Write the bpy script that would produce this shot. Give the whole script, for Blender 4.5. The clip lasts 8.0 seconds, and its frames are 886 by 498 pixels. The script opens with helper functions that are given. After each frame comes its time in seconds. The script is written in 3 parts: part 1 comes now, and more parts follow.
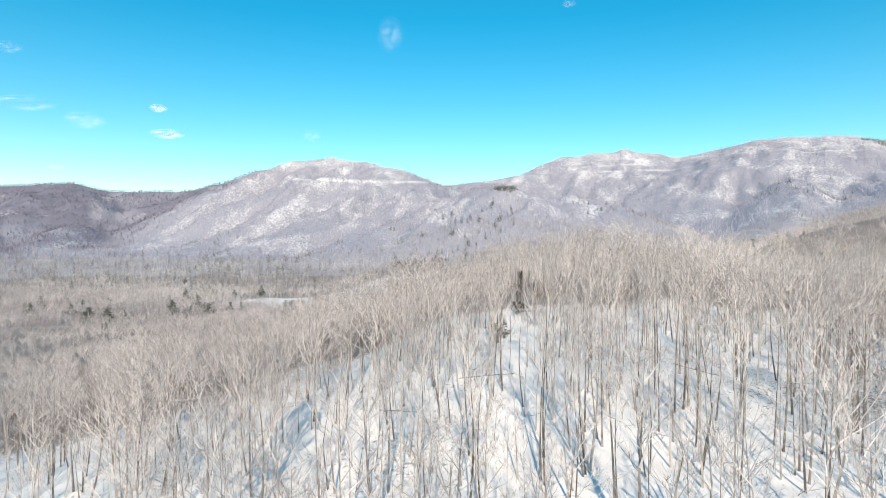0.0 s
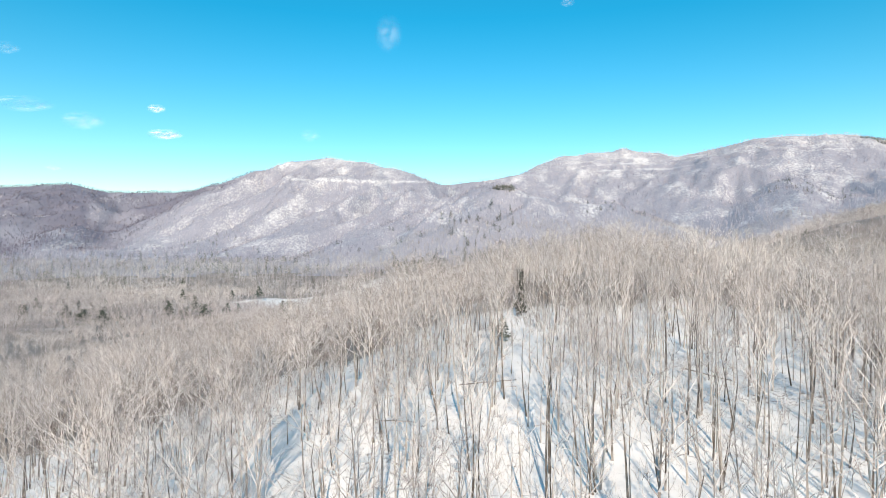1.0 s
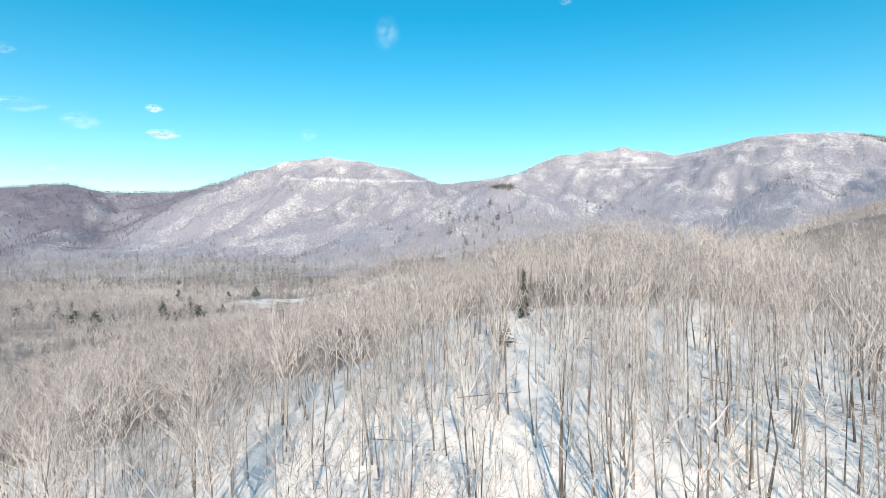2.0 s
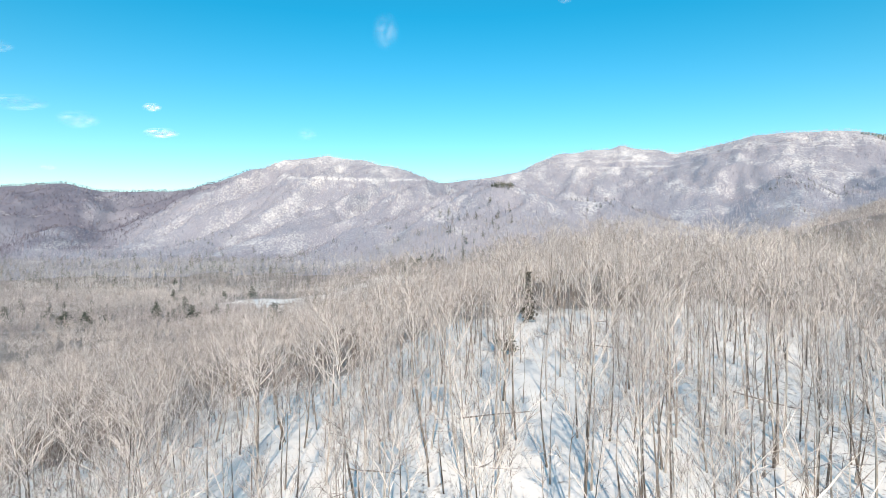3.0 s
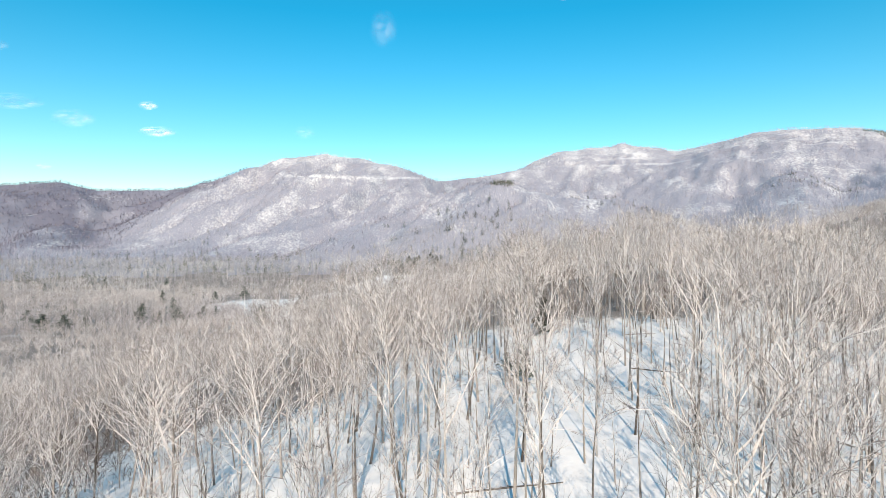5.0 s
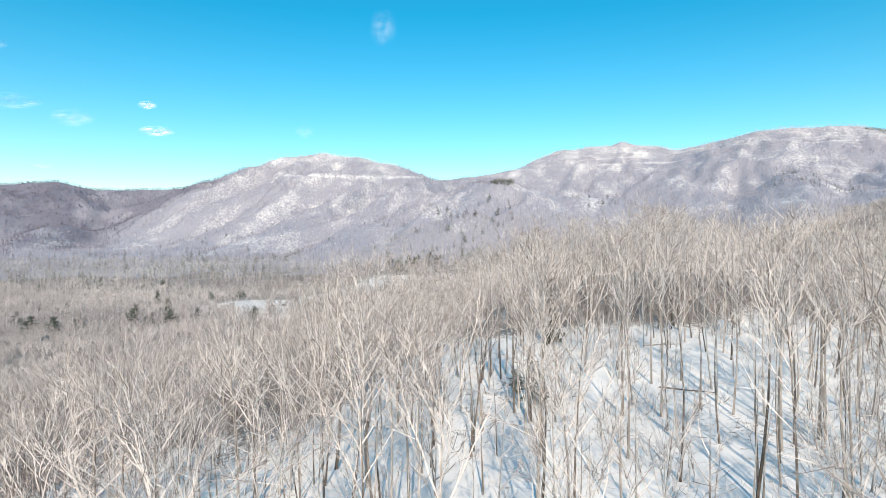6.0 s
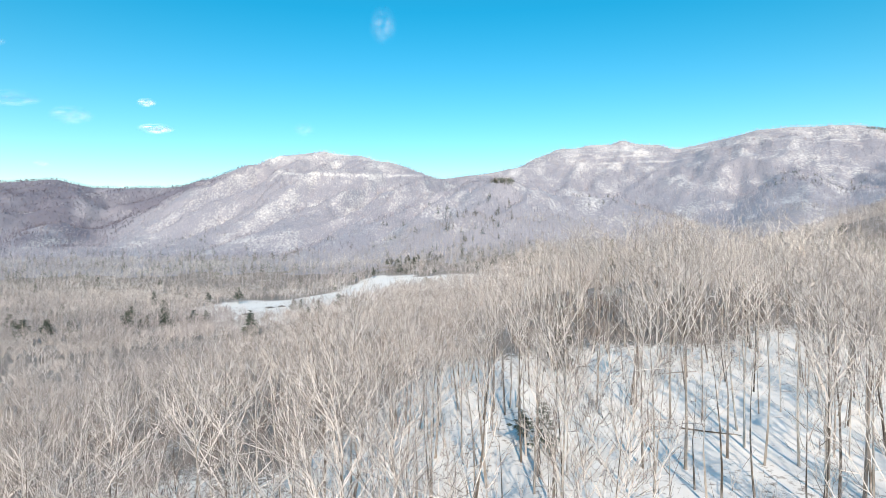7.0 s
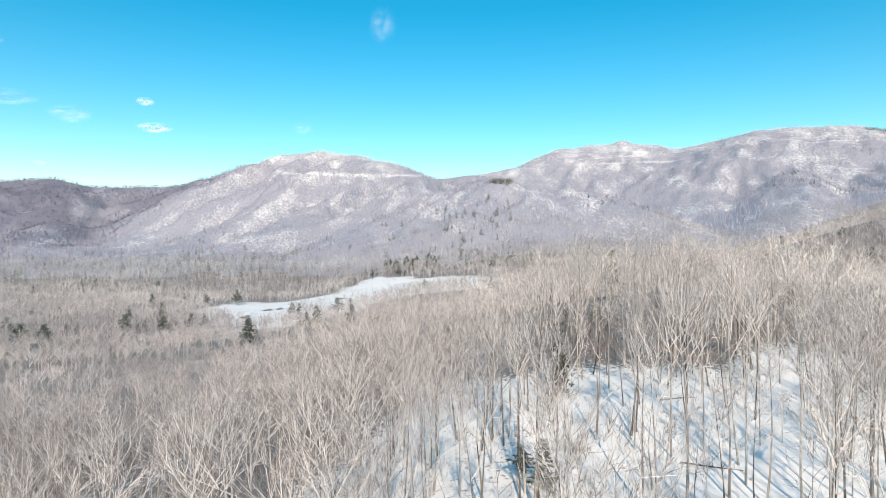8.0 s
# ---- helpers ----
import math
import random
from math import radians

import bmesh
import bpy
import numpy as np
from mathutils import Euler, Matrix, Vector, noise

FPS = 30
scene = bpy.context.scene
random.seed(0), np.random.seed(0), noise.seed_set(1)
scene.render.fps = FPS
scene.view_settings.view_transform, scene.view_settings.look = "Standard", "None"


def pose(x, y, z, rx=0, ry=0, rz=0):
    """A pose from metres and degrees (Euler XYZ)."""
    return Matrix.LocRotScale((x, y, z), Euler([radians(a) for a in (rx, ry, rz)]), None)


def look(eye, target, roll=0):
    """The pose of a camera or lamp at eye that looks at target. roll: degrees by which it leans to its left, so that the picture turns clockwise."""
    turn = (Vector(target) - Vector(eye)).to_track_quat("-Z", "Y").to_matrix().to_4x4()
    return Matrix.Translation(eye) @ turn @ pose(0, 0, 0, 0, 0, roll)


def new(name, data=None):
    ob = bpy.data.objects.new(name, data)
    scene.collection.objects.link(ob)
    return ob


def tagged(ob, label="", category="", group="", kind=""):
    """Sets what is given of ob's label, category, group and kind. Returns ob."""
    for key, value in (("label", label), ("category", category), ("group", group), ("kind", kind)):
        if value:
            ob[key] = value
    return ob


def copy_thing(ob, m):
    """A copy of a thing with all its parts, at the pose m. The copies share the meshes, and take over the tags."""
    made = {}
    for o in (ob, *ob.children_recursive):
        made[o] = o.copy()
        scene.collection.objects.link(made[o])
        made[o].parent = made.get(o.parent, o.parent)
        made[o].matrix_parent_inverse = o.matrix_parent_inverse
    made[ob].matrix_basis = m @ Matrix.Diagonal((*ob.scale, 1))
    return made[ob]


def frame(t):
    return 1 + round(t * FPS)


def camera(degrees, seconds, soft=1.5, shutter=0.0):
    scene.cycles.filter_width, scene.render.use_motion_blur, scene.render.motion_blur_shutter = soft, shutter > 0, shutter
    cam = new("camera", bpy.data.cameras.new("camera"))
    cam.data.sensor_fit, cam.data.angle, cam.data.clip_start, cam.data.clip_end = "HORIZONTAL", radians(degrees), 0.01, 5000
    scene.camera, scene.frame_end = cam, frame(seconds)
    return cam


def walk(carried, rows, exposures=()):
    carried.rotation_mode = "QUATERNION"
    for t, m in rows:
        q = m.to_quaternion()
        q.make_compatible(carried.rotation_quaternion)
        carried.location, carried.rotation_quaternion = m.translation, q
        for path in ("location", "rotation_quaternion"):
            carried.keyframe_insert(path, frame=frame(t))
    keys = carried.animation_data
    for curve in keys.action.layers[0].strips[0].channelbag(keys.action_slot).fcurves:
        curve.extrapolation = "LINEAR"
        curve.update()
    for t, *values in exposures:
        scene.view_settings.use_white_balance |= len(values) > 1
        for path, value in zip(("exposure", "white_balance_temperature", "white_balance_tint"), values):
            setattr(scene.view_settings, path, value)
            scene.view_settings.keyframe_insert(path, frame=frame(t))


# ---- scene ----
cam = camera(74.0, 8.0, 0.55)
PATH = [
    (0, (-0.073, -0.018, -0.032), (-0.13, 1.981, -0.01), 0.3),
    (0.5, (-0.025, 1.99, -0.026), (-0.081, 3.989, -0.004), 0.2),
    (1, (-0.008, 4.576, -0.004), (-0.062, 6.575, 0.017), 0.1),
    (1.5, (-0.01, 7.961, 0.023), (-0.062, 9.96, 0.043), 0.0),
    (3, (0.051, 21.991, 0.017), (0.003, 23.99, 0.033), -0.1),
    (3.5, (0.061, 26.978, 0.038), (0.015, 28.978, 0.052), -0.1),
    (4, (0.057, 31.99, -0.025), (0.013, 33.99, -0.01), -0.2),
    (4.5, (0.028, 37.014, 0.01), (-0.016, 39.013, 0.023), -0.2),
    (6, (0.016, 52.987, 0.205), (-0.028, 54.987, 0.215), -0.3),
    (6.5, (-0.106, 56.929, 1.55), (-0.15, 58.929, 1.556), -0.3),
    (7, (-0.034, 59.05, 3.25), (-0.077, 61.05, 3.253), -0.2),
    (7.5, (0.03, 59.7, 5.2), (-0.011, 61.7, 5.203), -0.1),
    (8, (-0.008, 59.85, 6.6), (-0.047, 61.85, 6.6), -0.1),
]
EXPOSURES = [(0, 0.07, 7300, 11), (8, 0.07, 7300, 11)]
walk(cam, [(t, look(eye, target, roll)) for t, eye, target, roll in PATH], EXPOSURES)

# ---- world, sun, exposure ----
SUN_HEIGHT, SUN_BEARING = 34.0, 178.0
world = bpy.data.worlds.new("world")
scene.world = world
world.use_nodes = True
wt = world.node_tree
sky = wt.nodes.new("ShaderNodeTexSky")
sky.sky_type, sky.sun_disc = "NISHITA", False
sky.sun_elevation, sky.sun_rotation = radians(SUN_HEIGHT), radians(SUN_BEARING)
sky.air_density, sky.dust_density, sky.ozone_density = 1.0, 0.3, 1.0
deep = wt.nodes.new("ShaderNodeHueSaturation")
deep.inputs["Saturation"].default_value = 1.62
deep.inputs["Hue"].default_value = 0.481
wt.links.new(sky.outputs[0], deep.inputs["Color"])
wt.links.new(deep.outputs[0], wt.nodes["Background"].inputs[0])
wt.nodes["Background"].inputs[1].default_value = 0.185

sun = new("sun", bpy.data.lights.new("sun", "SUN"))
sun.data.energy, sun.data.angle, sun.data.color = 5.0, radians(0.5), (1.0, 0.885, 0.77)
toward = Vector((math.sin(radians(SUN_BEARING)) * math.cos(radians(SUN_HEIGHT)),
                 math.cos(radians(SUN_BEARING)) * math.cos(radians(SUN_HEIGHT)), math.sin(radians(SUN_HEIGHT))))
sun.matrix_world = look(toward * 100, (0, 0, 0))


# ---- materials ----
def shader(name, rough=0.8, spec=0.3):
    m = bpy.data.materials.new(name)
    m.use_nodes = True
    n = m.node_tree.nodes
    b = n["Principled BSDF"]
    b.inputs["Roughness"].default_value = rough
    b.inputs["Specular IOR Level"].default_value = spec
    return m, m.node_tree, b


def node(tree, kind, **values):
    n = tree.nodes.new(kind)
    for key, value in values.items():
        n.inputs[key.replace("_", " ")].default_value = value
    return n


def noise_at(tree, scale, detail=4.0, stretch=(1, 1, 1), coord="Object"):
    tc = tree.nodes.new("ShaderNodeTexCoord")
    mp = tree.nodes.new("ShaderNodeMapping")
    mp.inputs["Scale"].default_value = stretch
    tree.links.new(tc.outputs[coord], mp.inputs[0])
    n = node(tree, "ShaderNodeTexNoise", Scale=scale, Detail=detail)
    tree.links.new(mp.outputs[0], n.inputs["Vector"])
    return n.outputs["Fac"]


def ramp(tree, fac, stops):
    r = tree.nodes.new("ShaderNodeValToRGB")
    while len(r.color_ramp.elements) < len(stops):
        r.color_ramp.elements.new(0.5)
    for e, (p, c) in zip(r.color_ramp.elements, stops):
        e.position, e.color = p, (*c, 1)
    tree.links.new(fac, r.inputs[0])
    return r.outputs[0]


def mixed(tree, fac, a, b, how="MIX"):
    m = tree.nodes.new("ShaderNodeMix")
    m.data_type, m.blend_type = "RGBA", how
    for socket, value in ((m.inputs[0], fac), (m.inputs[6], a), (m.inputs[7], b)):
        if isinstance(value, bpy.types.NodeSocket):
            tree.links.new(value, socket)
        else:
            socket.default_value = value if isinstance(value, float) else (*value, 1)
    return m.outputs[2]


def bumped(tree, b, height, strength, distance):
    n = node(tree, "ShaderNodeBump", Strength=strength, Distance=distance)
    tree.links.new(height, n.inputs["Height"])
    tree.links.new(n.outputs[0], b.inputs["Normal"])


def bark_material(name, dark, mid, pale, per_island):
    m, t, b = shader(name, 0.85, 0.2)
    if per_island:
        rnd = t.nodes.new("ShaderNodeNewGeometry").outputs["Random Per Island"]
    else:
        rnd = t.nodes.new("ShaderNodeObjectInfo").outputs["Random"]
    own = ramp(t, rnd, [(0.0, dark), (0.5, mid), (1.0, pale)])
    grain = ramp(t, noise_at(t, 3.0, 5.0, (1, 1, 0.15)), [(0.3, (0.55, 0.53, 0.5)), (0.7, (1.1, 1.1, 1.1))])
    lichen = ramp(t, noise_at(t, 0.6, 3.0), [(0.5, (0, 0, 0)), (0.7, (0.6, 0.6, 0.6))])
    col = mixed(t, 1.0, own, grain, "MULTIPLY")
    t.links.new(mixed(t, lichen, col, pale), b.inputs["Base Color"])
    bumped(t, b, noise_at(t, 9.0, 4.0, (1, 1, 0.2)), 0.5, 0.03)
    return m


def twig_material(name, colours):
    m, t, b = shader(name, 0.8, 0.2)
    src = t.nodes.new("ShaderNodeNewGeometry").outputs["Random Per Island"]
    own = ramp(t, src, [(i / (len(colours) - 1), c) for i, c in enumerate(colours)])
    stand = ramp(t, noise_at(t, 0.02, 3.0), [(0.35, (0.7, 0.69, 0.69)), (0.65, (1.18, 1.15, 1.13))])
    wood = ramp(t, noise_at(t, 0.0035, 3.0), [(0.35, (0.78, 0.77, 0.8)), (0.65, (1.14, 1.14, 1.12))])
    t.links.new(mixed(t, 1.0, mixed(t, 1.0, own, stand, "MULTIPLY"), wood, "MULTIPLY"), b.inputs["Base Color"])
    return m


def snow_material(name, litter, broad_scale, low, high, speck_scale, ragged, stretch=(1, 1, 1), aspect=0.0):
    m, t, b = shader(name, 0.6, 0.3)
    white = ramp(t, noise_at(t, 0.35, 5.0), [(0.3, (0.72, 0.711, 0.703)), (0.65, (0.81, 0.797, 0.786))])
    both = t.nodes.new("ShaderNodeMix")
    both.inputs[0].default_value = ragged
    t.links.new(noise_at(t, broad_scale, 5.0, stretch), both.inputs[2])
    t.links.new(noise_at(t, speck_scale, 6.0, stretch), both.inputs[3])
    amount = both.outputs[0]
    if aspect:
        # slopes that face +x show more snow, those that face -x more litter
        split = t.nodes.new("ShaderNodeSeparateXYZ")
        t.links.new(t.nodes.new("ShaderNodeNewGeometry").outputs["Normal"], split.inputs[0])
        lean = node(t, "ShaderNodeMath")
        lean.operation = "MULTIPLY_ADD"
        lean.inputs[1].default_value = -aspect
        t.links.new(split.outputs["X"], lean.inputs[0])
        t.links.new(amount, lean.inputs[2])
        amount = lean.outputs[0]
    cover = t.nodes.new("ShaderNodeAttribute")
    cover.attribute_name = "snow_cover"
    lies = node(t, "ShaderNodeMath")
    lies.operation = "MULTIPLY_ADD"
    lies.inputs[1].default_value = -0.2
    t.links.new(cover.outputs["Fac"], lies.inputs[0])
    t.links.new(amount, lies.inputs[2])
    litter_lies = t.nodes.new("ShaderNodeAttribute")
    litter_lies.attribute_name = "leaf_litter"
    fallen = node(t, "ShaderNodeMath")
    fallen.operation = "MULTIPLY_ADD"
    fallen.inputs[1].default_value = 0.23
    t.links.new(litter_lies.outputs["Fac"], fallen.inputs[0])
    t.links.new(lies.outputs[0], fallen.inputs[2])
    amount = fallen.outputs[0]
    mask = ramp(t, amount, [(low, (0, 0, 0)), (high, (1, 1, 1))])
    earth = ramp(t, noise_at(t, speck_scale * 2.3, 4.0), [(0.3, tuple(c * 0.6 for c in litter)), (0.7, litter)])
    # a cloud's shadow over the western hill, mixed into the floor colour
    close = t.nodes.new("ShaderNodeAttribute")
    close.attribute_name = "cloud_shade"
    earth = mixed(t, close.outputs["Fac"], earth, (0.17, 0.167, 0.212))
    t.links.new(mixed(t, mask, white, earth), b.inputs["Base Color"])
    bumped(t, b, noise_at(t, 0.8, 6.0), 0.35, 0.12)
    return m


SNOW = snow_material("snow", (0.27, 0.23, 0.205), 0.03, 0.57, 0.66, 1.5, 0.55)
# distance haze is put into the bluish litter colour
FAR_SNOW = snow_material("snow_on_hazed_slopes", (0.38, 0.38, 0.44), 0.014, 0.2, 0.46, 0.21, 0.58, (1, 0.4, 0.6), 0.06)
BARK = bark_material("bark", (0.07, 0.058, 0.05), (0.23, 0.203, 0.185), (0.55, 0.52, 0.49), False)
BARK_FAR = bark_material("bark_of_the_forest", (0.08, 0.067, 0.06), (0.24, 0.213, 0.197), (0.55, 0.52, 0.495), True)
LIMB = twig_material("pale_limb", [(0.44, 0.412, 0.394), (0.75, 0.72, 0.7), (0.91, 0.887, 0.867)])
TWIG = twig_material("twig", [(0.16, 0.142, 0.134), (0.4, 0.37, 0.358), (0.81, 0.78, 0.762)])
NEAR_TWIG = twig_material("near_twig", [(0.13, 0.113, 0.107), (0.37, 0.34, 0.328), (0.83, 0.802, 0.787)])
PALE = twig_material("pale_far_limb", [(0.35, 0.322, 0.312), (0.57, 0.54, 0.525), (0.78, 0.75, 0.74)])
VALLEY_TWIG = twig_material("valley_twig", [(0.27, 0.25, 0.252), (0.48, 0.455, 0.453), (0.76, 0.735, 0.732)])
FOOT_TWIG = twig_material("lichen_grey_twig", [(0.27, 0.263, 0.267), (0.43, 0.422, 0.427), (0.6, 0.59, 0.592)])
# mountain twigs, paled and blued to carry the haze of distance
SLOPE_TWIG = twig_material("hazed_slope_twig", [(0.22, 0.222, 0.27), (0.38, 0.382, 0.445), (0.57, 0.572, 0.637)])
# darker copy of the slope twigs, coloured for a cloud's shadow
SHADED_HILL_TWIG = twig_material("cloud_shaded_twig", [(0.13, 0.126, 0.17), (0.22, 0.215, 0.27), (0.35, 0.344, 0.4)])
BRUSH_TWIG = twig_material("underbrush", [(0.08, 0.062, 0.055), (0.17, 0.14, 0.125), (0.34, 0.295, 0.27)])
FROSTED = twig_material("frosted_twig", [(0.55, 0.54, 0.56), (0.72, 0.71, 0.73), (0.85, 0.85, 0.87)])
DARK_NEEDLE = twig_material("dark_needles", [(0.024, 0.032, 0.025), (0.05, 0.06, 0.048), (0.1, 0.105, 0.085)])
NEEDLE = twig_material("needles", [(0.07, 0.092, 0.075), (0.122, 0.152, 0.128), (0.25, 0.278, 0.25)])

# ---- terrain ----
LATTICE = np.random.RandomState(11).rand(256, 256)


def value_noise(x, y):
    xi, yi = np.floor(x).astype(int), np.floor(y).astype(int)
    u, v = x - xi, y - yi
    u, v = u * u * (3 - 2 * u), v * v * (3 - 2 * v)
    g = lambda a, b: LATTICE[a % 256, b % 256]
    low = g(xi, yi) * (1 - u) + g(xi + 1, yi) * u
    high = g(xi, yi + 1) * (1 - u) + g(xi + 1, yi + 1) * u
    return (low * (1 - v) + high * v) * 2 - 1


def fractal(x, y, octaves=4):
    out, amp = 0.0, 1.0
    for k in range(octaves):
        out = out + amp * value_noise(x * 2 ** k + 17.3 * k, y * 2 ** k + 9.1 * k)
        amp *= 0.5
    return out


def along(x, y, a, b):
    """For each point: its distance from the stretch a to b, and how far along it lies."""
    dx, dy = b[0] - a[0], b[1] - a[1]
    q = np.clip(((x - a[0]) * dx + (y - a[1]) * dy) / (dx * dx + dy * dy), 0, 1)
    return np.hypot(x - a[0] - q * dx, y - a[1] - q * dy), q


def distance_to(x, y, line):
    return np.min([along(x, y, a, b)[0] for a, b in zip(line, line[1:])], axis=0)


# crest lines: x, y, height; then how steeply and how roundly the sides fall
NEAR_SPUR = [(10, -400, -70), (12, 30, -29), (14, 100, -17.5), (18, 142, -15.2), (60, 225, -11), (100, 290, -24), (150, 360, -40)]
RIDGES = [
    (NEAR_SPUR, 0.45, 45),
    ([(215, 510, -32), (297, 535, -6), (395, 545, 38), (620, 720, 70), (900, 1150, 110), (1300, 1900, 260), (1390, 2215, 410)], 0.35, 30),
    # skyline from the western hill over the domed summit and the gap to the eastern mountain
    ([(-2700, 1900, 300), (-1790, 2240, 258), (-1530, 2260, 275), (-1425, 2350, 250), (-1200, 2450, 262), (-1035, 2480, 275)], 0.5, 60),
    ([(-1035, 2480, 283), (-830, 2490, 358), (-690, 2500, 398), (-560, 2500, 413), (-420, 2490, 394), (-300, 2480, 366), (-190, 2400, 312), (-110, 2300, 272)], 0.52, 70),
    ([(-110, 2300, 270), (70, 2350, 292), (280, 2500, 346), (420, 2650, 404), (500, 2720, 455), (620, 2760, 475), (765, 2770, 484)], 0.5, 60),
    ([(765, 2770, 484), (900, 2740, 470), (1010, 2690, 444), (1120, 2530, 456), (1180, 2340, 456), (1260, 2285, 460), (1390, 2215, 448), (1470, 2180, 426), (1750, 2250, 338), (2300, 2100, 228)], 0.5, 60),
    # spurs that run down into the valley
    ([(-1790, 2240, 240), (-1700, 1880, 120), (-1560, 1560, 20)], 0.5, 35),
    ([(-1530, 2260, 262), (-1480, 1900, 150), (-1400, 1560, 30)], 0.5, 35),
    ([(-1425, 2350, 240), (-1270, 1880, 95), (-1120, 1500, 5)], 0.5, 35),
    ([(-1035, 2480, 265), (-980, 2100, 140), (-930, 1750, 35)], 0.5, 35),
    ([(-830, 2490, 340), (-745, 2115, 195), (-760, 1790, 55), (-700, 1500, -5)], 0.5, 35),
    ([(-560, 2500, 392), (-360, 2020, 192), (-480, 1600, 60), (-560, 1350, -5)], 0.5, 40),
    ([(-110, 2300, 268), (-75, 1850, 212), (-190, 1500, 80), (-300, 1250, 0)], 0.5, 40),
    ([(70, 2350, 276), (114, 1480, 164), (-10, 1230, 30), (-90, 1080, -20)], 0.48, 50),
    ([(114, 1480, 164), (330, 1420, 128), (420, 1150, 45)], 0.48, 40),
    ([(500, 2720, 415), (420, 2200, 230), (400, 1750, 90)], 0.5, 40),
    ([(765, 2770, 452), (760, 2200, 270), (742, 1734, 135), (640, 1500, 60)], 0.5, 40),
    ([(1120, 2530, 420), (960, 2150, 280), (900, 1800, 160)], 0.5, 40),
    ([(1260, 2285, 425), (1000, 1800, 230), (700, 1250, 88)], 0.5, 40),
    ([(1390, 2215, 410), (1330, 1750, 260), (1150, 1350, 150)], 0.5, 40),
    # low shoulder on the far side of the spur
    ([(60, 225, -11), (150, 212, -19), (260, 255, -34)], 0.3, 45),
]


def bench_phase(x, y, z):
    return 2 * math.pi * (z + 9 * fractal(x / 240 + 3, y / 240, 2)) / 31


def ground_height(x, y):
    x, y = np.asarray(x, float), np.asarray(y, float)
    base = -54 + 0.12 * np.clip(x + 200, 0, 330) + 0.075 * np.clip(y - 760, 0, 900)
    parts = [base]
    for line, slope, roundness in RIDGES:
        flanks = []
        for a, b in zip(line, line[1:]):
            d, q = along(x, y, a, b)
            flanks.append(a[2] + q * (b[2] - a[2]) - slope * (np.sqrt(d * d + roundness ** 2) - roundness))
        parts.append(np.max(flanks, axis=0))
    soft = 6.0
    top = np.max(parts, axis=0)
    h = top + soft * np.log(sum(np.exp((p - top) / soft) for p in parts))
    crest = np.min([distance_to(x, y, line) for line, _, _ in RIDGES[2:6]], axis=0)
    relief = np.clip(crest / 220, 0.05, 1) * np.clip((h - base) / 150, 0, 1) * np.clip((y - 500) / 500, 0, 1)
    flute = np.abs(fractal((x - 0.4 * y) / 135, y / 470, 4))
    relief = relief * np.where(x > 250, 0.55, 1.0) * np.clip(np.hypot((x - 115) / 110, (y - 1480) / 90) - 0.3, 0, 1)
    h = h - relief * 58 * (flute - 0.3) - relief * 13 * (np.abs(fractal((x + 0.3 * y) / 62 + 40, y / 150, 3)) - 0.35)
    # level benches of rock run round the summits
    h = h + 2.6 * np.sin(bench_phase(x, y, h)) * np.clip((h - 300) / 40, 0, 1) * np.clip((x - 150) / 100, 0, 1)
    h = h + 16 * np.exp(-((x - 765) ** 2 + (y - 2770) ** 2) / 38.0 ** 2)
    return h + 0.8 * fractal(x / 34, y / 34, 2) + 0.05 * fractal(x / 5.0, y / 5.0, 2)


def at_ground(x, y):
    return float(ground_height(np.array([x]), np.array([y]))[0])


def mesh_from(name, verts, faces, materials, index=None, smooth=False):
    me = bpy.data.meshes.new(name)
    verts, faces = np.asarray(verts, np.float32), np.asarray(faces, np.int32)
    sides = faces.shape[1]
    me.vertices.add(len(verts))
    me.vertices.foreach_set("co", verts.ravel())
    me.loops.add(faces.size)
    me.loops.foreach_set("vertex_index", faces.ravel())
    me.polygons.add(len(faces))
    me.polygons.foreach_set("loop_start", np.arange(0, faces.size, sides, dtype=np.int32))
    for m in materials:
        me.materials.append(m)
    if index is not None:
        me.polygons.foreach_set("material_index", np.asarray(index, np.int32))
    me.polygons.foreach_set("use_smooth", np.full(len(faces), smooth))
    me.update(calc_edges=True)
    me.validate()
    return me


LANE = [(14.8, 142), (14.2, 134), (12.6, 115), (11, 103), (9.5, 94), (6, 75), (3, 50)]
FIELD = [(-258, 649), (-244, 684), (-223, 711), (-165, 732), (-144, 756), (-121, 826), (-109, 876), (-80, 854), (-54, 812), (-3, 778), (40, 715), (40, 640), (26, 590), (-2, 605), (-22, 585), (-53, 585), (-76, 535), (-92, 475), (-118, 480), (-112, 440), (-155, 465), (-195, 560)]


def inside(x, y, polygon):
    hit = np.zeros(x.shape, bool)
    for (ax, ay), (bx, by) in zip(polygon, polygon[1:] + polygon[:1]):
        if ay != by:
            hit ^= ((ay > y) != (by > y)) & (x < (bx - ax) * (y - ay) / (by - ay) + ax)
    return hit


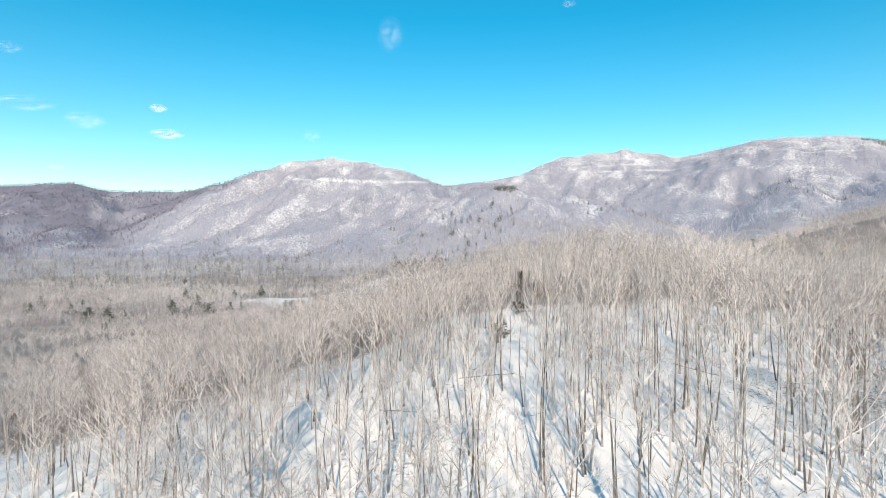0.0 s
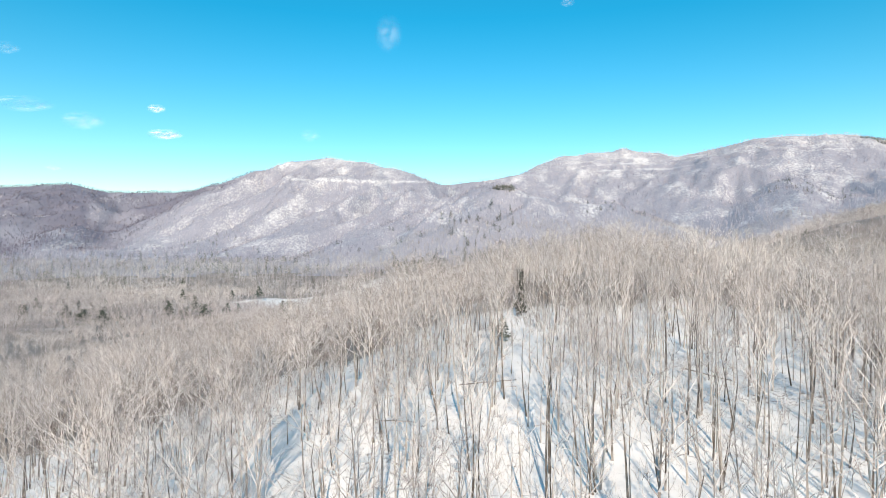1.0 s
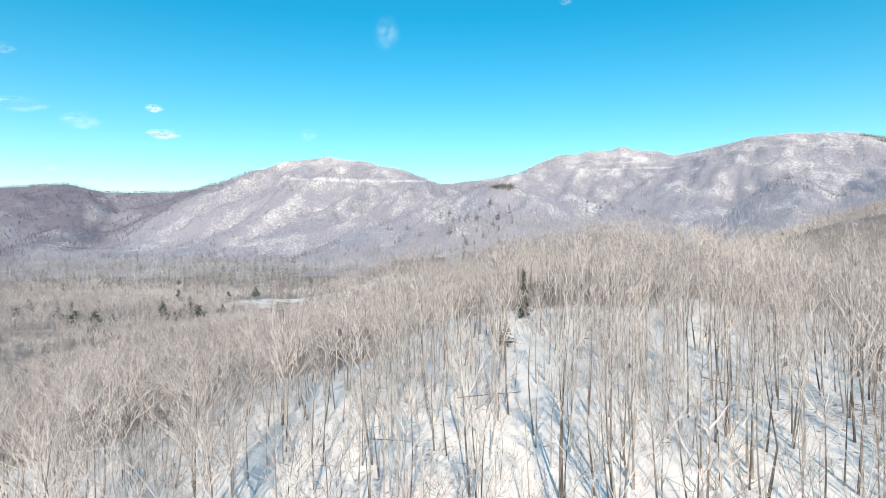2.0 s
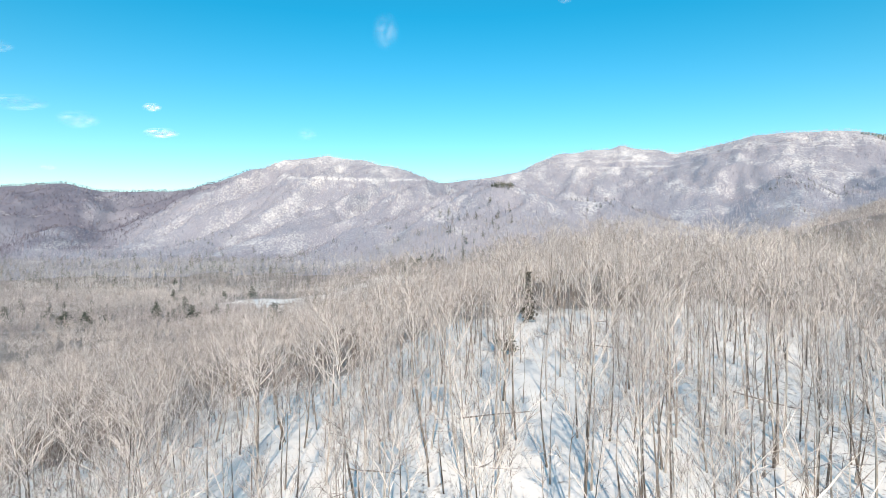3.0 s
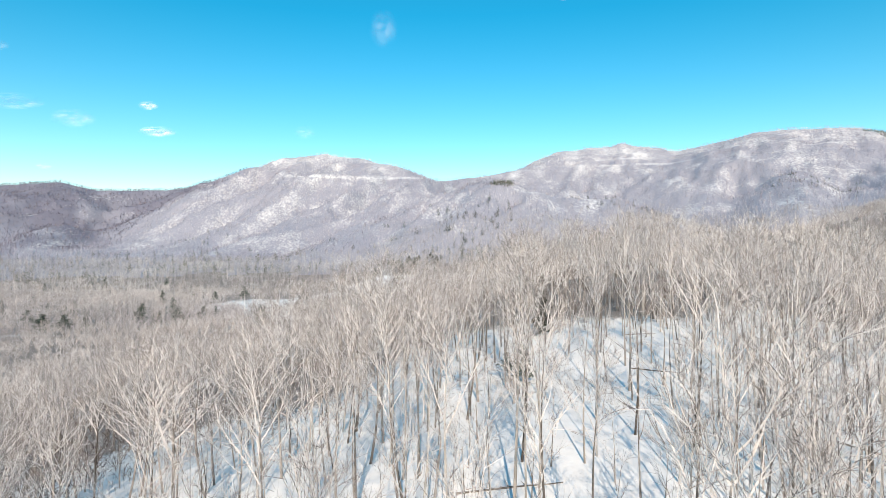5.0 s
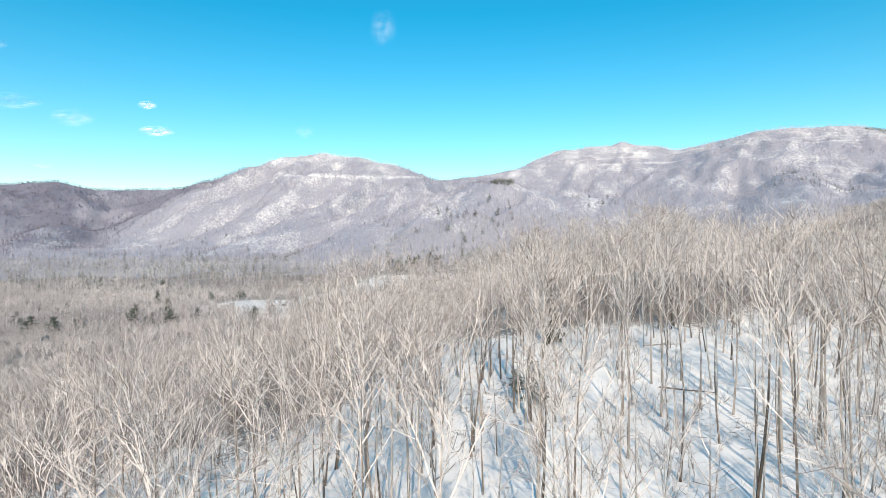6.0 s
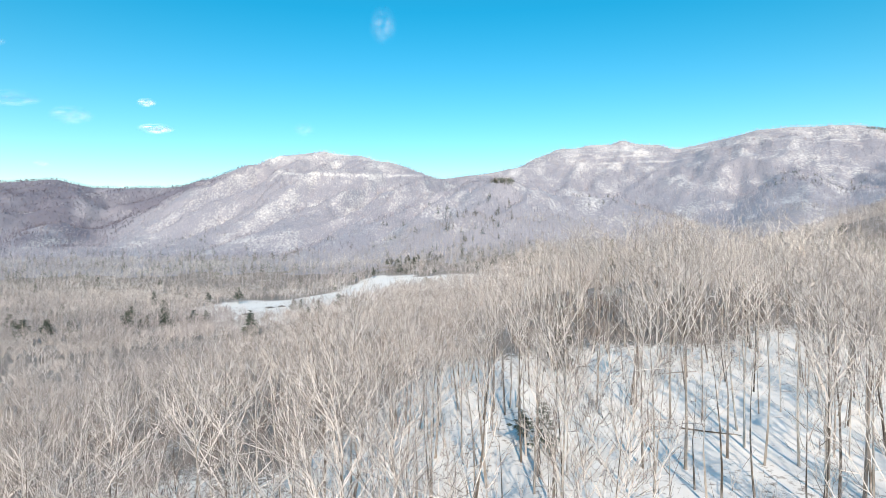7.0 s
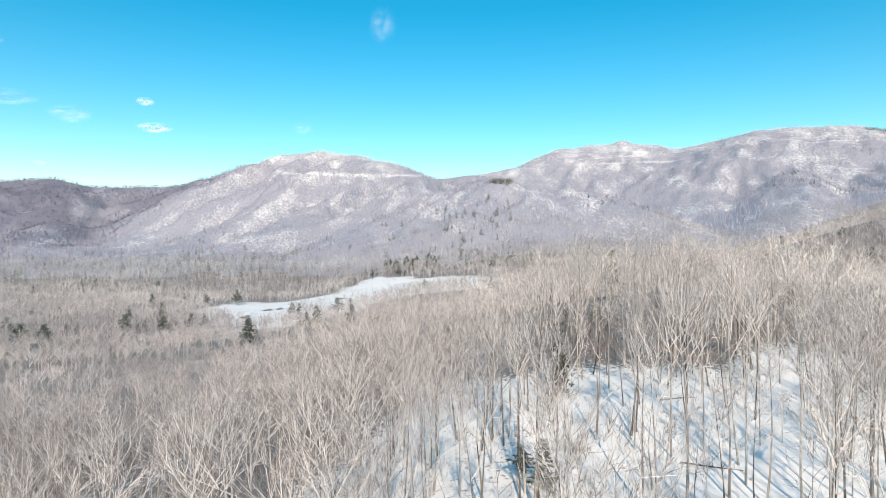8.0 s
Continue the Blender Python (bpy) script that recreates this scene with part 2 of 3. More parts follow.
def snow_cover(x, y, z):
    """How much snow lies on ledges and glades of the mountains, 0 to 1."""
    west = np.exp(-((z - 286 - 8 * fractal(x / 200, y / 200, 2)) / 7) ** 2) * (x > -620) * (x < -120)
    east = np.clip(np.sin(bench_phase(x, y, z) - 1.6) * 1.3, 0, 1) * np.clip((z - 315) / 30, 0, 1) * np.clip(0.4 + 1.2 * fractal(x / 90, z / 22, 3), 0, 1) * (x > 250)
    streaks = np.clip((fractal(x / 55 + 5, z / 10, 4) - np.where((x > 250) & (z > 300), 0.15, 0.35)) / 0.6, 0, 1)
    glades = np.clip((fractal((x - 0.3 * y) / 48 + 31, y / 105, 4) - 0.1) / 0.6, 0, 1)
    cap = np.clip((z - 345 - 25 * fractal(x / 90, y / 90, 2)) / 40, 0, 1) * (x < -150) * 0.6
    rime = 0.4 * np.clip((z - 365 - 30 * fractal(x / 110, y / 110, 3)) / 45, 0, 1) * (x > 250)
    return np.clip(np.maximum.reduce([west, 0.9 * east, 0.42 * streaks, np.where(x < 0, 0.42, 0.58) * glades, cap, rime]), 0, 1) * np.clip((y - 1000) / 200, 0, 1) * np.where(x < -1000, 0.5, 1) - 0.4 * np.clip((-x - 900) / 200, 0, 1) * np.clip(0.75 - fractal(x / 160, z / 30, 3), 0, 1) * (y > 1000)


CENTRE = (0.0, 30.0)
BEARINGS = np.radians(np.concatenate([np.arange(-50, 50, 0.28), np.arange(50, 310, 4.0)]))
REACHES = np.concatenate([np.arange(0.5, 40, 4), np.geomspace(40, 1150, 165), np.arange(1163, 2900, 13), np.geomspace(2910, 4600, 14)])


def valley_edge(x):
    """Where the open snowy top of the spur gives way to thickets on the slope towards the valley."""
    return 114 + 2.2 * np.clip(x + 20, 0, 40) - 0.25 * np.clip(-x - 40, 0, 80)


def upper_edge(x):
    """Where the open snow ends against the thick woods over the top of the spur."""
    return 148 + 0.1 * x + 10 * fractal(x / 21, x * 0 + 3.3, 3)


def leaf_litter(x, y):
    """How much litter thick woodland has dropped on the snow, 0 to 1: little on the sunny spur, the lane or the field."""
    edge = 9 * fractal(x / 18, y / 18, 3)
    west = np.clip((y - valley_edge(x) + edge) / 16, 0, 1) * np.clip((4 - x) / 12, 0, 1)
    east = 0.6 * np.clip((x - 42 - 0.5 * (y - 60) + edge) / 30, 0, 1.0)
    north = np.clip((y - upper_edge(x)) / 14, 0, 1) * np.clip((1150 - y) / 250, 0.2, 1)
    clear = np.where(inside(x, y, FIELD), 0, np.clip((distance_to(x, y, FIELD + FIELD[:1]) - 4 + edge) / 18, 0, 1))
    return np.maximum.reduce([west, east, north]) * clear


def cloud_shade(x, y):
    """How strongly a cloud's shadow is painted into the floor of the western hill, 0 to 1."""
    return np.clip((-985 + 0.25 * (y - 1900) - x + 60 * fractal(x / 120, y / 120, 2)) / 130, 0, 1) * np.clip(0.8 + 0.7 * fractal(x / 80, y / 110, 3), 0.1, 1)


def far_floor(x, y):
    return (y > 1010 + 60 * fractal(x / 60, y / 60, 2)) & ~inside(x, y, FIELD)


def sheet(name, first, last, bearings, material, closed=False, floor=(), floor_of=None):
    r, a = np.meshgrid(REACHES[first:last], bearings, indexing="ij")
    x, y = CENTRE[0] + r * np.sin(a), CENTRE[1] + r * np.cos(a)
    verts = np.stack([x, y, ground_height(x, y)], -1).reshape(-1, 3)
    rows, cols = r.shape
    i, j = np.meshgrid(np.arange(rows - 1), np.arange(cols if closed else cols - 1), indexing="ij")
    k = (j + 1) % cols
    faces = np.stack([i * cols + j, (i + 1) * cols + j, (i + 1) * cols + k, i * cols + k], -1).reshape(-1, 4)
    index = None
    if floor:
        centre = verts[faces].mean(axis=1)
        index = floor_of(centre[:, 0], centre[:, 1])
    me = mesh_from(name, verts, faces[:, ::-1], [material, *floor], index, True)
    me.attributes.new("snow_cover", "FLOAT", "POINT").data.foreach_set("value", snow_cover(verts[:, 0], verts[:, 1], verts[:, 2]).astype(np.float32))
    if not floor:
        me.attributes.new("cloud_shade", "FLOAT", "POINT").data.foreach_set("value", cloud_shade(verts[:, 0], verts[:, 1]).astype(np.float32))
    if floor:
        me.attributes.new("leaf_litter", "FLOAT", "POINT").data.foreach_set("value", leaf_litter(verts[:, 0], verts[:, 1]).astype(np.float32))
    return new(name, me)


SPLIT = int(np.searchsorted(REACHES, 1149.9))
tagged(sheet("ground", 0, SPLIT + 1, BEARINGS, SNOW, True, (FAR_SNOW,), far_floor), "snow-covered forest ground with leaf litter showing through", "ground", kind="structure")
FRONT = BEARINGS[:len(np.arange(-50, 50, 0.28))]
cut_a, cut_b = int(np.searchsorted(FRONT, radians(-32))), int(np.searchsorted(FRONT, radians(-1)))
for name, bearings, label in (
        ("mountain_west", FRONT[:cut_a + 1], "wooded western mountain flank under patchy snow"),
        ("mountain_dome", FRONT[cut_a:cut_b + 1], "round-topped mountain, frosted white on its summit"),
        ("mountain_east", FRONT[cut_b:], "long eastern mountain with snowy ledges and a small knob"),
        ("mountain_behind", np.concatenate([BEARINGS[len(FRONT) - 1:], [FRONT[0] + 2 * math.pi]]), "distant snowy upland outside the valley")):
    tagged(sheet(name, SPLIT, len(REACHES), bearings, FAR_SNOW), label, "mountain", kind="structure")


# ---- trees ----
class Limbs:
    """Gathers tapered three- or more-sided limbs and thin twigs as triangles."""

    def __init__(self):
        self.v, self.f, self.count = [], [], 0

    def tube(self, points, radii, sides):
        points = np.asarray(points, float)
        turn = np.arange(sides) * 2 * math.pi / sides
        for n, (p, r) in enumerate(zip(points, radii)):
            along = points[min(n + 1, len(points) - 1)] - points[max(n - 1, 0)]
            along /= np.linalg.norm(along) + 1e-9
            side = np.cross(along, (0.31, 0.95, 0.05))
            side /= np.linalg.norm(side) + 1e-9
            up = np.cross(along, side)
            self.v.append(p + r * (np.outer(np.cos(turn), side) + np.outer(np.sin(turn), up)))
        for n in range(len(points) - 1):
            a, b = self.count + n * sides, self.count + (n + 1) * sides
            for k in range(sides):
                q = (k + 1) % sides
                self.f += [(a + k, a + q, b + q), (a + k, b + q, b + k)]
        self.count += sides * len(points)

    def spike(self, p, tip, r):
        """A three-sided limb that ends in a point."""
        p, tip = np.asarray(p, float), np.asarray(tip, float)
        along = tip - p
        side = np.cross(along, (0.31, 0.95, 0.05))
        side /= np.linalg.norm(side) + 1e-9
        up = np.cross(along / (np.linalg.norm(along) + 1e-9), side)
        c = self.count
        self.v.append(np.array([p + r * side, p + r * (-0.5 * side + 0.87 * up), p + r * (-0.5 * side - 0.87 * up), tip]))
        self.f += [(c, c + 1, c + 3), (c + 1, c + 2, c + 3), (c + 2, c, c + 3)]
        self.count += 4

    def twig(self, p, tip, r, rng):
        p, tip = np.asarray(p, float), np.asarray(tip, float)
        side = np.cross(tip - p, rng.normal(size=3))
        side *= r / (np.linalg.norm(side) + 1e-9)
        self.v.append(np.array([p - side, p + side, tip]))
        self.f.append((self.count, self.count + 1, self.count + 2))
        self.count += 3

    def arrays(self):
        return np.concatenate(self.v), np.array(self.f, np.int32)


def unit(v):
    return v / (np.linalg.norm(v) + 1e-9)


def bare_tree(seed, height, limbs, branches, shoots, twigs, thick, trunk_sides=5, spread=1.0, fork=(0.46, 0.58), steep=(0.7, 1.7)):
    """A leafless broadleaf tree at the origin: its trunk, and each limb with its branches and twigs."""
    rng = np.random.RandomState(seed)
    trunk, made = Limbs(), []
    lean = rng.normal(size=2) * 0.03 * height
    bend = rng.normal(size=2) * 0.022 * height
    r0 = 0.0088 * height * thick * rng.uniform(0.8, 1.2)

    def axis(s):
        return np.array([*(lean * s + bend * math.sin(s * 3.6)), s * height])

    steps = np.array([-0.02, 0.03, 0.22, 0.42, 0.6, 0.78, 1.0]) if trunk_sides > 3 else np.array([-0.02, 0.45, 1.0])
    trunk.tube([axis(s) for s in steps], [r0 * (1.4 if s < 0.02 else max(1.02 - 1.0 * s, 0.05)) for s in steps], trunk_sides)
    start = rng.uniform(*fork)
    around = rng.uniform(0, 6.28)
    for n in range(limbs):
        bough, fine = Limbs(), Limbs()
        s = start + (0.93 - start) * ((n + rng.uniform(0, 0.9)) / limbs) ** 0.9
        around += 2.4 + rng.normal() * 0.5
        base = axis(s)
        length = min(height * spread * (0.52 - 0.36 * s) * rng.uniform(0.75, 1.25), height * (1.08 - s) * 1.15)
        flat = np.array([math.cos(around), math.sin(around), 0])
        rise = rng.uniform(*steep) + 0.5 * s
        points, way, p = [base], unit(flat + np.array([0, 0, rise])), base
        parts = 6 if trunk_sides > 3 else 4
        sway = rng.normal(size=3) * 0.1
        for k in range(parts):
            p = p + way * length / parts
            points.append(p)
            if k % 2:
                sway = rng.normal(size=3) * 0.12
            way = unit(way + (np.array([0, 0, rng.uniform(0.0, 0.32)]) + rng.normal(size=3) * 0.16 + sway) * 3 / parts)
        r = (r0 * (1.0 - 0.9 * s) * 0.66 + 0.0125 * thick) * rng.uniform(0.75, 1.3)
        bough.tube(points, [r * (1 - 0.88 * k / parts) for k in range(parts + 1)], 3)
        for k in range(branches):
            q = rng.uniform(0.2, 1.0) * parts
            low = min(int(q), parts - 1)
            at = points[low] + (points[low + 1] - points[low]) * (q - low)
            turn = unit(points[low + 1] - points[low]) * 0.85 + rng.normal(size=3) * 0.42 + np.array([0, 0, 0.18])
            tip = at + unit(turn) * length * rng.uniform(0.2, 0.48)
            if trunk_sides > 3:
                mid = (at + tip) / 2 + rng.normal(size=3) * 0.06 * np.linalg.norm(tip - at)
                bough.tube([at, mid], [r * 0.5, r * 0.3], 3)
                bough.spike(mid, tip, r * 0.3)
            else:
                bough.spike(at, tip, r * 0.5)
            for _ in range(shoots):
                at2 = at + (tip - at) * rng.uniform(0.2, 0.95)
                tip2 = at2 + unit(unit(tip - at) * 0.9 + rng.normal(size=3) * 0.33 + np.array([0, 0, 0.2])) * length * rng.uniform(0.12, 0.28)
                fine.twig(at2, tip2, r * 0.2 + 0.007, rng)
                for _ in range(twigs):
                    at3 = at2 + (tip2 - at2) * rng.uniform(0.1, 1.0)
                    turn3 = unit(tip2 - at2) * 0.9 + rng.normal(size=3) * 0.38 + np.array([0, 0, 0.12])
                    fine.twig(at3, at3 + unit(turn3) * rng.uniform(0.5, 1.3), 0.0125 * thick, rng)
        made.append((bough.arrays(), fine.arrays() if shoots else None))
    return trunk.arrays(), made


def joined(pieces):
    pieces = [p for p in pieces if p is not None]
    if not pieces:
        return None
    shift = np.cumsum([0] + [len(v) for v, f in pieces[:-1]])
    return np.concatenate([v for v, f in pieces]), np.concatenate([f + k for (v, f), k in zip(pieces, shift)])


def whole(tree):
    """The same tree as three pieces: trunk, all limbs, all twigs."""
    return tree[0], joined([b for b, t in tree[1]]), joined([t for b, t in tree[1]])


def brush_tree(seed, height, limbs, strokes, width):
    """A far tree: a thin stem, a vase of ascending limbs, and twigs along them."""
    rng = np.random.RandomState(seed)
    stem, crown = Limbs(), Limbs()
    stem.spike((0, 0, -0.5), (rng.normal() * 0.3, rng.normal() * 0.3, height * 0.97), width * 0.8)
    made = []
    for _ in range(limbs):
        a, s = rng.uniform(0, 6.28), rng.uniform(0.3, 0.72)
        out = height * (0.34 - 0.2 * s) * rng.uniform(0.6, 1.3)
        p = np.array([0, 0, s * height])
        tip = p + np.array([math.cos(a) * out, math.sin(a) * out, (height - s * height) * rng.uniform(0.45, 0.95)])
        stem.spike(p, tip, width)
        made.append((p, tip))
    for _ in range(strokes):
        p, tip = made[rng.randint(limbs)] if limbs else (np.array([0, 0, height * 0.2]), np.array([0, 0, height * 0.8]))
        at = p + (tip - p) * rng.uniform(0.2, 1.0)
        way = unit(unit(tip - p) * 0.8 + rng.normal(size=3) * 0.4 + np.array([0, 0, 0.35]))
        crown.twig(at, at + way * height * rng.uniform(0.07, 0.16), width * 0.75, rng)
    return stem.arrays(), crown.arrays()


def conifer(seed, height, whorls, boughs, low=0.14, rounded=False):
    """An evergreen, pointed or round-headed: trunk, and boughs of needle sprays."""
    rng = np.random.RandomState(seed)
    trunk, spray = Limbs(), Limbs()
    trunk.tube([(0, 0, -0.3), (0, 0, height * 0.5), (0, 0, height)], [height * 0.014, height * 0.009, 0.02], 6)
    for n in range(whorls * boughs):
        s = low + (0.98 - low) * (n + rng.uniform(0, 1)) / (whorls * boughs)
        reach = height * 0.2 * (1.05 - s) ** 0.75 * rng.uniform(0.55, 1.25) + 0.25
        if rounded:
            q = (s - low) / (1 - low)
            reach = height * 0.21 * (0.35 + 0.65 * math.sin(math.pi * min(q + 0.25, 1.0))) * rng.uniform(0.4, 1.3)
        a = rng.uniform(0, 6.28)
        out = np.array([math.cos(a), math.sin(a), 0])
        base = np.array([0, 0, s * height])
        tip = base + out * reach + np.array([0, 0, rng.uniform(-0.35, 0.15) * reach])
        for _ in range(6):
            p = base + (tip - base) * rng.uniform(0.15, 1.0)
            side = np.cross(out, (0, 0, 1)) * rng.uniform(-1, 1) + out * 0.6 + np.array([0, 0, rng.uniform(-0.6, 0.5)])
            spray.twig(p, p + unit(side) * (reach * 0.35 + 0.25), reach * 0.1 + 0.07, rng)
        spray.spike(base, tip, 0.035)
    return trunk.arrays(), spray.arrays()


def tree_thing(kind, tree, label, group):
    trunk, limbs = tree
    root = new(kind)
    new("trunk", mesh_from("trunk", *trunk, [BARK])).parent = root
    for bough, fine in limbs:
        v, f = joined([bough, fine])
        slot = np.arange(len(f)) >= len(bough[1])
        new("limb", mesh_from("limb", v, f, [LIMB, NEAR_TWIG], slot)).parent = root
    return tagged(root, label, "tree", group)


def scattered(rng, spacing, x0, x1, y0, y1, keep):
    """A jittered stand of places within a rectangle, thinned by keep(x, y)."""
    gx, gy = np.meshgrid(np.arange(x0, x1, spacing), np.arange(y0, y1, spacing))
    x = (gx + rng.uniform(-0.8, 0.8, gx.shape) * spacing).ravel()
    y = (gy + rng.uniform(-0.8, 0.8, gy.shape) * spacing).ravel()
    k = keep(x, y, rng)
    return x[k], y[k]


def in_view(x, y, margin):
    return (np.abs(x) < 0.84 * np.maximum(y, 0) + margin) & (y > -20)


def open_ground(x, y):
    lane = distance_to(x, y, LANE)
    return (lane < np.where(y > 108, 1.7, 1.1)) | (np.hypot(x - 14.4, y - 142) < 2.8) | ((np.abs(x - 12.4 - 0.16 * (y - 130)) < 2.6) & (y > 118) & (y < 142)) | inside(x, y, FIELD)


def stature(x, y):
    """Trees stand a little lower on the slope that falls away to the valley."""
    q = np.clip((x + 8 - 0.08 * (y - 100)) / 30, 0, 1)
    low = 0.86 - 0.17 * np.clip((y - 115) / 35, 0, 1)
    return np.where(y < 330, low + (1 - low) * q * q * (3 - 2 * q), 1.0)


def stand(name, variants, x, y, rng, low, high, materials, label):
    """Joins many trees, each a turned and scaled copy of one of the variants, into one mesh."""
    z = ground_height(x, y) - 0.15
    pick = rng.randint(0, len(variants), len(x))
    V, F, M, count = [], [], [], 0
    for n, pieces in enumerate(variants):
        chosen = np.flatnonzero(pick == n)
        if not len(chosen):
            continue
        a = rng.uniform(0, 6.28, len(chosen))
        stretch = np.clip(0.5 + 0.35 * fractal(x[chosen] / 16, y[chosen] / 16, 2) + rng.uniform(-0.35, 0.35, len(chosen)), 0, 1)
        s = (low + (high - low) * stretch) * stature(x[chosen], y[chosen])
        wide = s * rng.uniform(0.95, 1.45, len(chosen))
        for slot, piece in enumerate(pieces):
            if piece is None:
                continue
            v, f = piece
            ca, sa = np.cos(a)[:, None], np.sin(a)[:, None]
            px = (v[None, :, 0] * ca - v[None, :, 1] * sa) * wide[:, None] + x[chosen][:, None]
            py = (v[None, :, 0] * sa + v[None, :, 1] * ca) * wide[:, None] + y[chosen][:, None]
            pz = v[None, :, 2] * s[:, None] + z[chosen][:, None]
            V.append(np.stack([px, py, pz], -1).reshape(-1, 3))
            F.append((f[None] + (np.arange(len(chosen)) * len(v))[:, None, None] + count).reshape(-1, 3))
            M.append(np.full(len(F[-1]), slot))
            count += len(V[-1])
    ob = new(name, mesh_from(name, np.concatenate(V), np.concatenate(F), materials, np.concatenate(M)))
    return tagged(ob, label, "forest", kind="stuff")


rng = np.random.RandomState(5)
TALL = [bare_tree(100 + n, 19.0, 11, 7, 4, 2, 0.8, 5, 0.9 + 0.1 * (n % 3), (0.46, 0.6), (0.85, 2.0)) for n in range(6)]
TALL += [bare_tree(120 + n, 19.0, 13, 8, 4, 3, 0.95, 5, 1.2, (0.22, 0.34), (0.4, 1.3)) for n in range(5)]
MIDDLE = [whole(bare_tree(200 + n, 19.0, 10, 5, 3, 2, 0.9, 3, 1.0, (0.4, 0.54))) for n in range(8)]
SLIM = [whole(bare_tree(250 + n, 14.0, 6, 3, 2, 2, 0.75, 3, 0.6)) for n in range(7)]
YOUNG = [brush_tree(280 + n, 7.5, 4, 16, 0.016) for n in range(8)]
FAR = [brush_tree(300 + n, 17.0, 9, 74, 0.075) for n in range(10)]
SHRUB = [brush_tree(350 + n, 3.0, 5, 22, 0.03) for n in range(6)]
BRUSH = [brush_tree(400 + n, 15.0, 4, 24, 0.105) for n in range(10)]
FOOT = [brush_tree(450 + n, 15.0, 2, 15, 0.22) for n in range(8)]
FROST = [brush_tree(550 + n, 12.0, 2, 16, 0.45) for n in range(6)]
HILL = [brush_tree(570 + n, 13.0, 3, 15, 0.6) for n in range(6)]
SLOPE = [brush_tree(500 + n, 14.0, 2, 8, 0.42) for n in range(8)]

# the nearest trees, each a thing of its own
dell = lambda x, y: np.hypot((x + 46) / 20, (y - 122) / 24) < 1
thick_woods = lambda x, y: (y > 148) | (y > valley_edge(x)) | (x > 34 + 0.5 * (y - 60))
near_x, near_y = scattered(rng, 5.2, -110, 130, 10, 185, lambda x, y, r: in_view(x, y, 14) & ~open_ground(x, y) & (r.rand(*x.shape) < np.where(dell(x, y), 0.35, np.where(thick_woods(x, y), 0.82, np.where((y < 95) | (np.abs(x + 2) < 13), 0.88, 0.68)))))
order = np.argsort(np.hypot(near_x - 3, near_y - 105))
models = [tree_thing("tree", t, "tall leafless grey-barked broadleaf tree standing in snow", "bare trees on the spur") for t in TALL]
used = set()
for n, i in enumerate(order[:300]):
    x, y = float(near_x[i]), float(near_y[i])
    s = (0.68 + 0.34 * rng.rand() ** 0.8) * float(stature(x, y))
    m = pose(x, y, at_ground(x, y) - 0.15, 0, 0, rng.uniform(0, 360))
    broad = x < -6 + 0.25 * (y - 100)
    kind = 6 + n % 5 if broad and rng.rand() < 0.7 else n % 6
    ob = copy_thing(models[kind], m) if kind in used else models[kind]
    used.add(kind)
    ob.matrix_basis = m @ Matrix.Diagonal((s * rng.uniform(0.9, 1.22), s * rng.uniform(0.9, 1.22), s, 1))
rest = order[300:]
stand("forest_on_spur", MIDDLE, near_x[rest], near_y[rest], rng, 0.6, 1.04, (BARK_FAR, LIMB, TWIG), "dense bare winter trees covering the snowy spur")
bx, by = scattered(rng, 4.4, -110, 130, 10, 185, lambda x, y, r: in_view(x, y, 14) & ~open_ground(x, y) & (r.rand(*x.shape) < np.where((x > -20) & (x < 30 + 0.38 * (y - 65)), np.where((y < 95) | (np.abs(x + 2) < 13), 0.68, 0.45), 0.5)))
stand("saplings", SLIM, bx, by, rng, 0.5, 1.15, (BARK_FAR, TWIG, TWIG), "slim young leafless trees between the tall ones")


bx, by = scattered(rng, 2.7, -110, 120, 15, 190, lambda x, y, r: in_view(x, y, 12) & ~open_ground(x, y) & (r.rand(*x.shape) < np.clip(0.6 + 0.4 * fractal(x / 20, y / 20, 2), 0.15, 0.95) * np.where((x > -28 + 0.3 * (y - 60)) & (x < 30 + 0.38 * (y - 65)), 0.1, 0.45)))
stand("young_growth", YOUNG, bx, by, rng, 0.5, 1.3, (TWIG, NEAR_TWIG), "thin bare understorey saplings standing in the snow")


def thicket(x, y, r):
    """Thickets on the slope that falls away into the valley, and on the far flank of the spur."""
    west = np.maximum(np.clip((y - valley_edge(x)) / 14, 0, 1) * (x < 2), dell(x, y))
    east = 0.5 * np.clip((x - 36 - 0.5 * (y - 60)) / 24, 0, 1.0)
    north = 0.38 * np.clip((y - upper_edge(x)) / 12, 0, 1)
    return in_view(x, y, 10) & ~open_ground(x, y) & (r.rand(*x.shape) < np.maximum.reduce([west, east, north]) * np.clip(0.85 + fractal(x / 25, y / 25, 2), 0, 1))


bx, by = scattered(rng, 2.05, -150, 190, 30, 235, thicket)
stand("underbrush", SHRUB, bx, by, rng, 0.8, 2.2, (BRUSH_TWIG, BRUSH_TWIG), "dark leafless thicket on the slope under the trees")

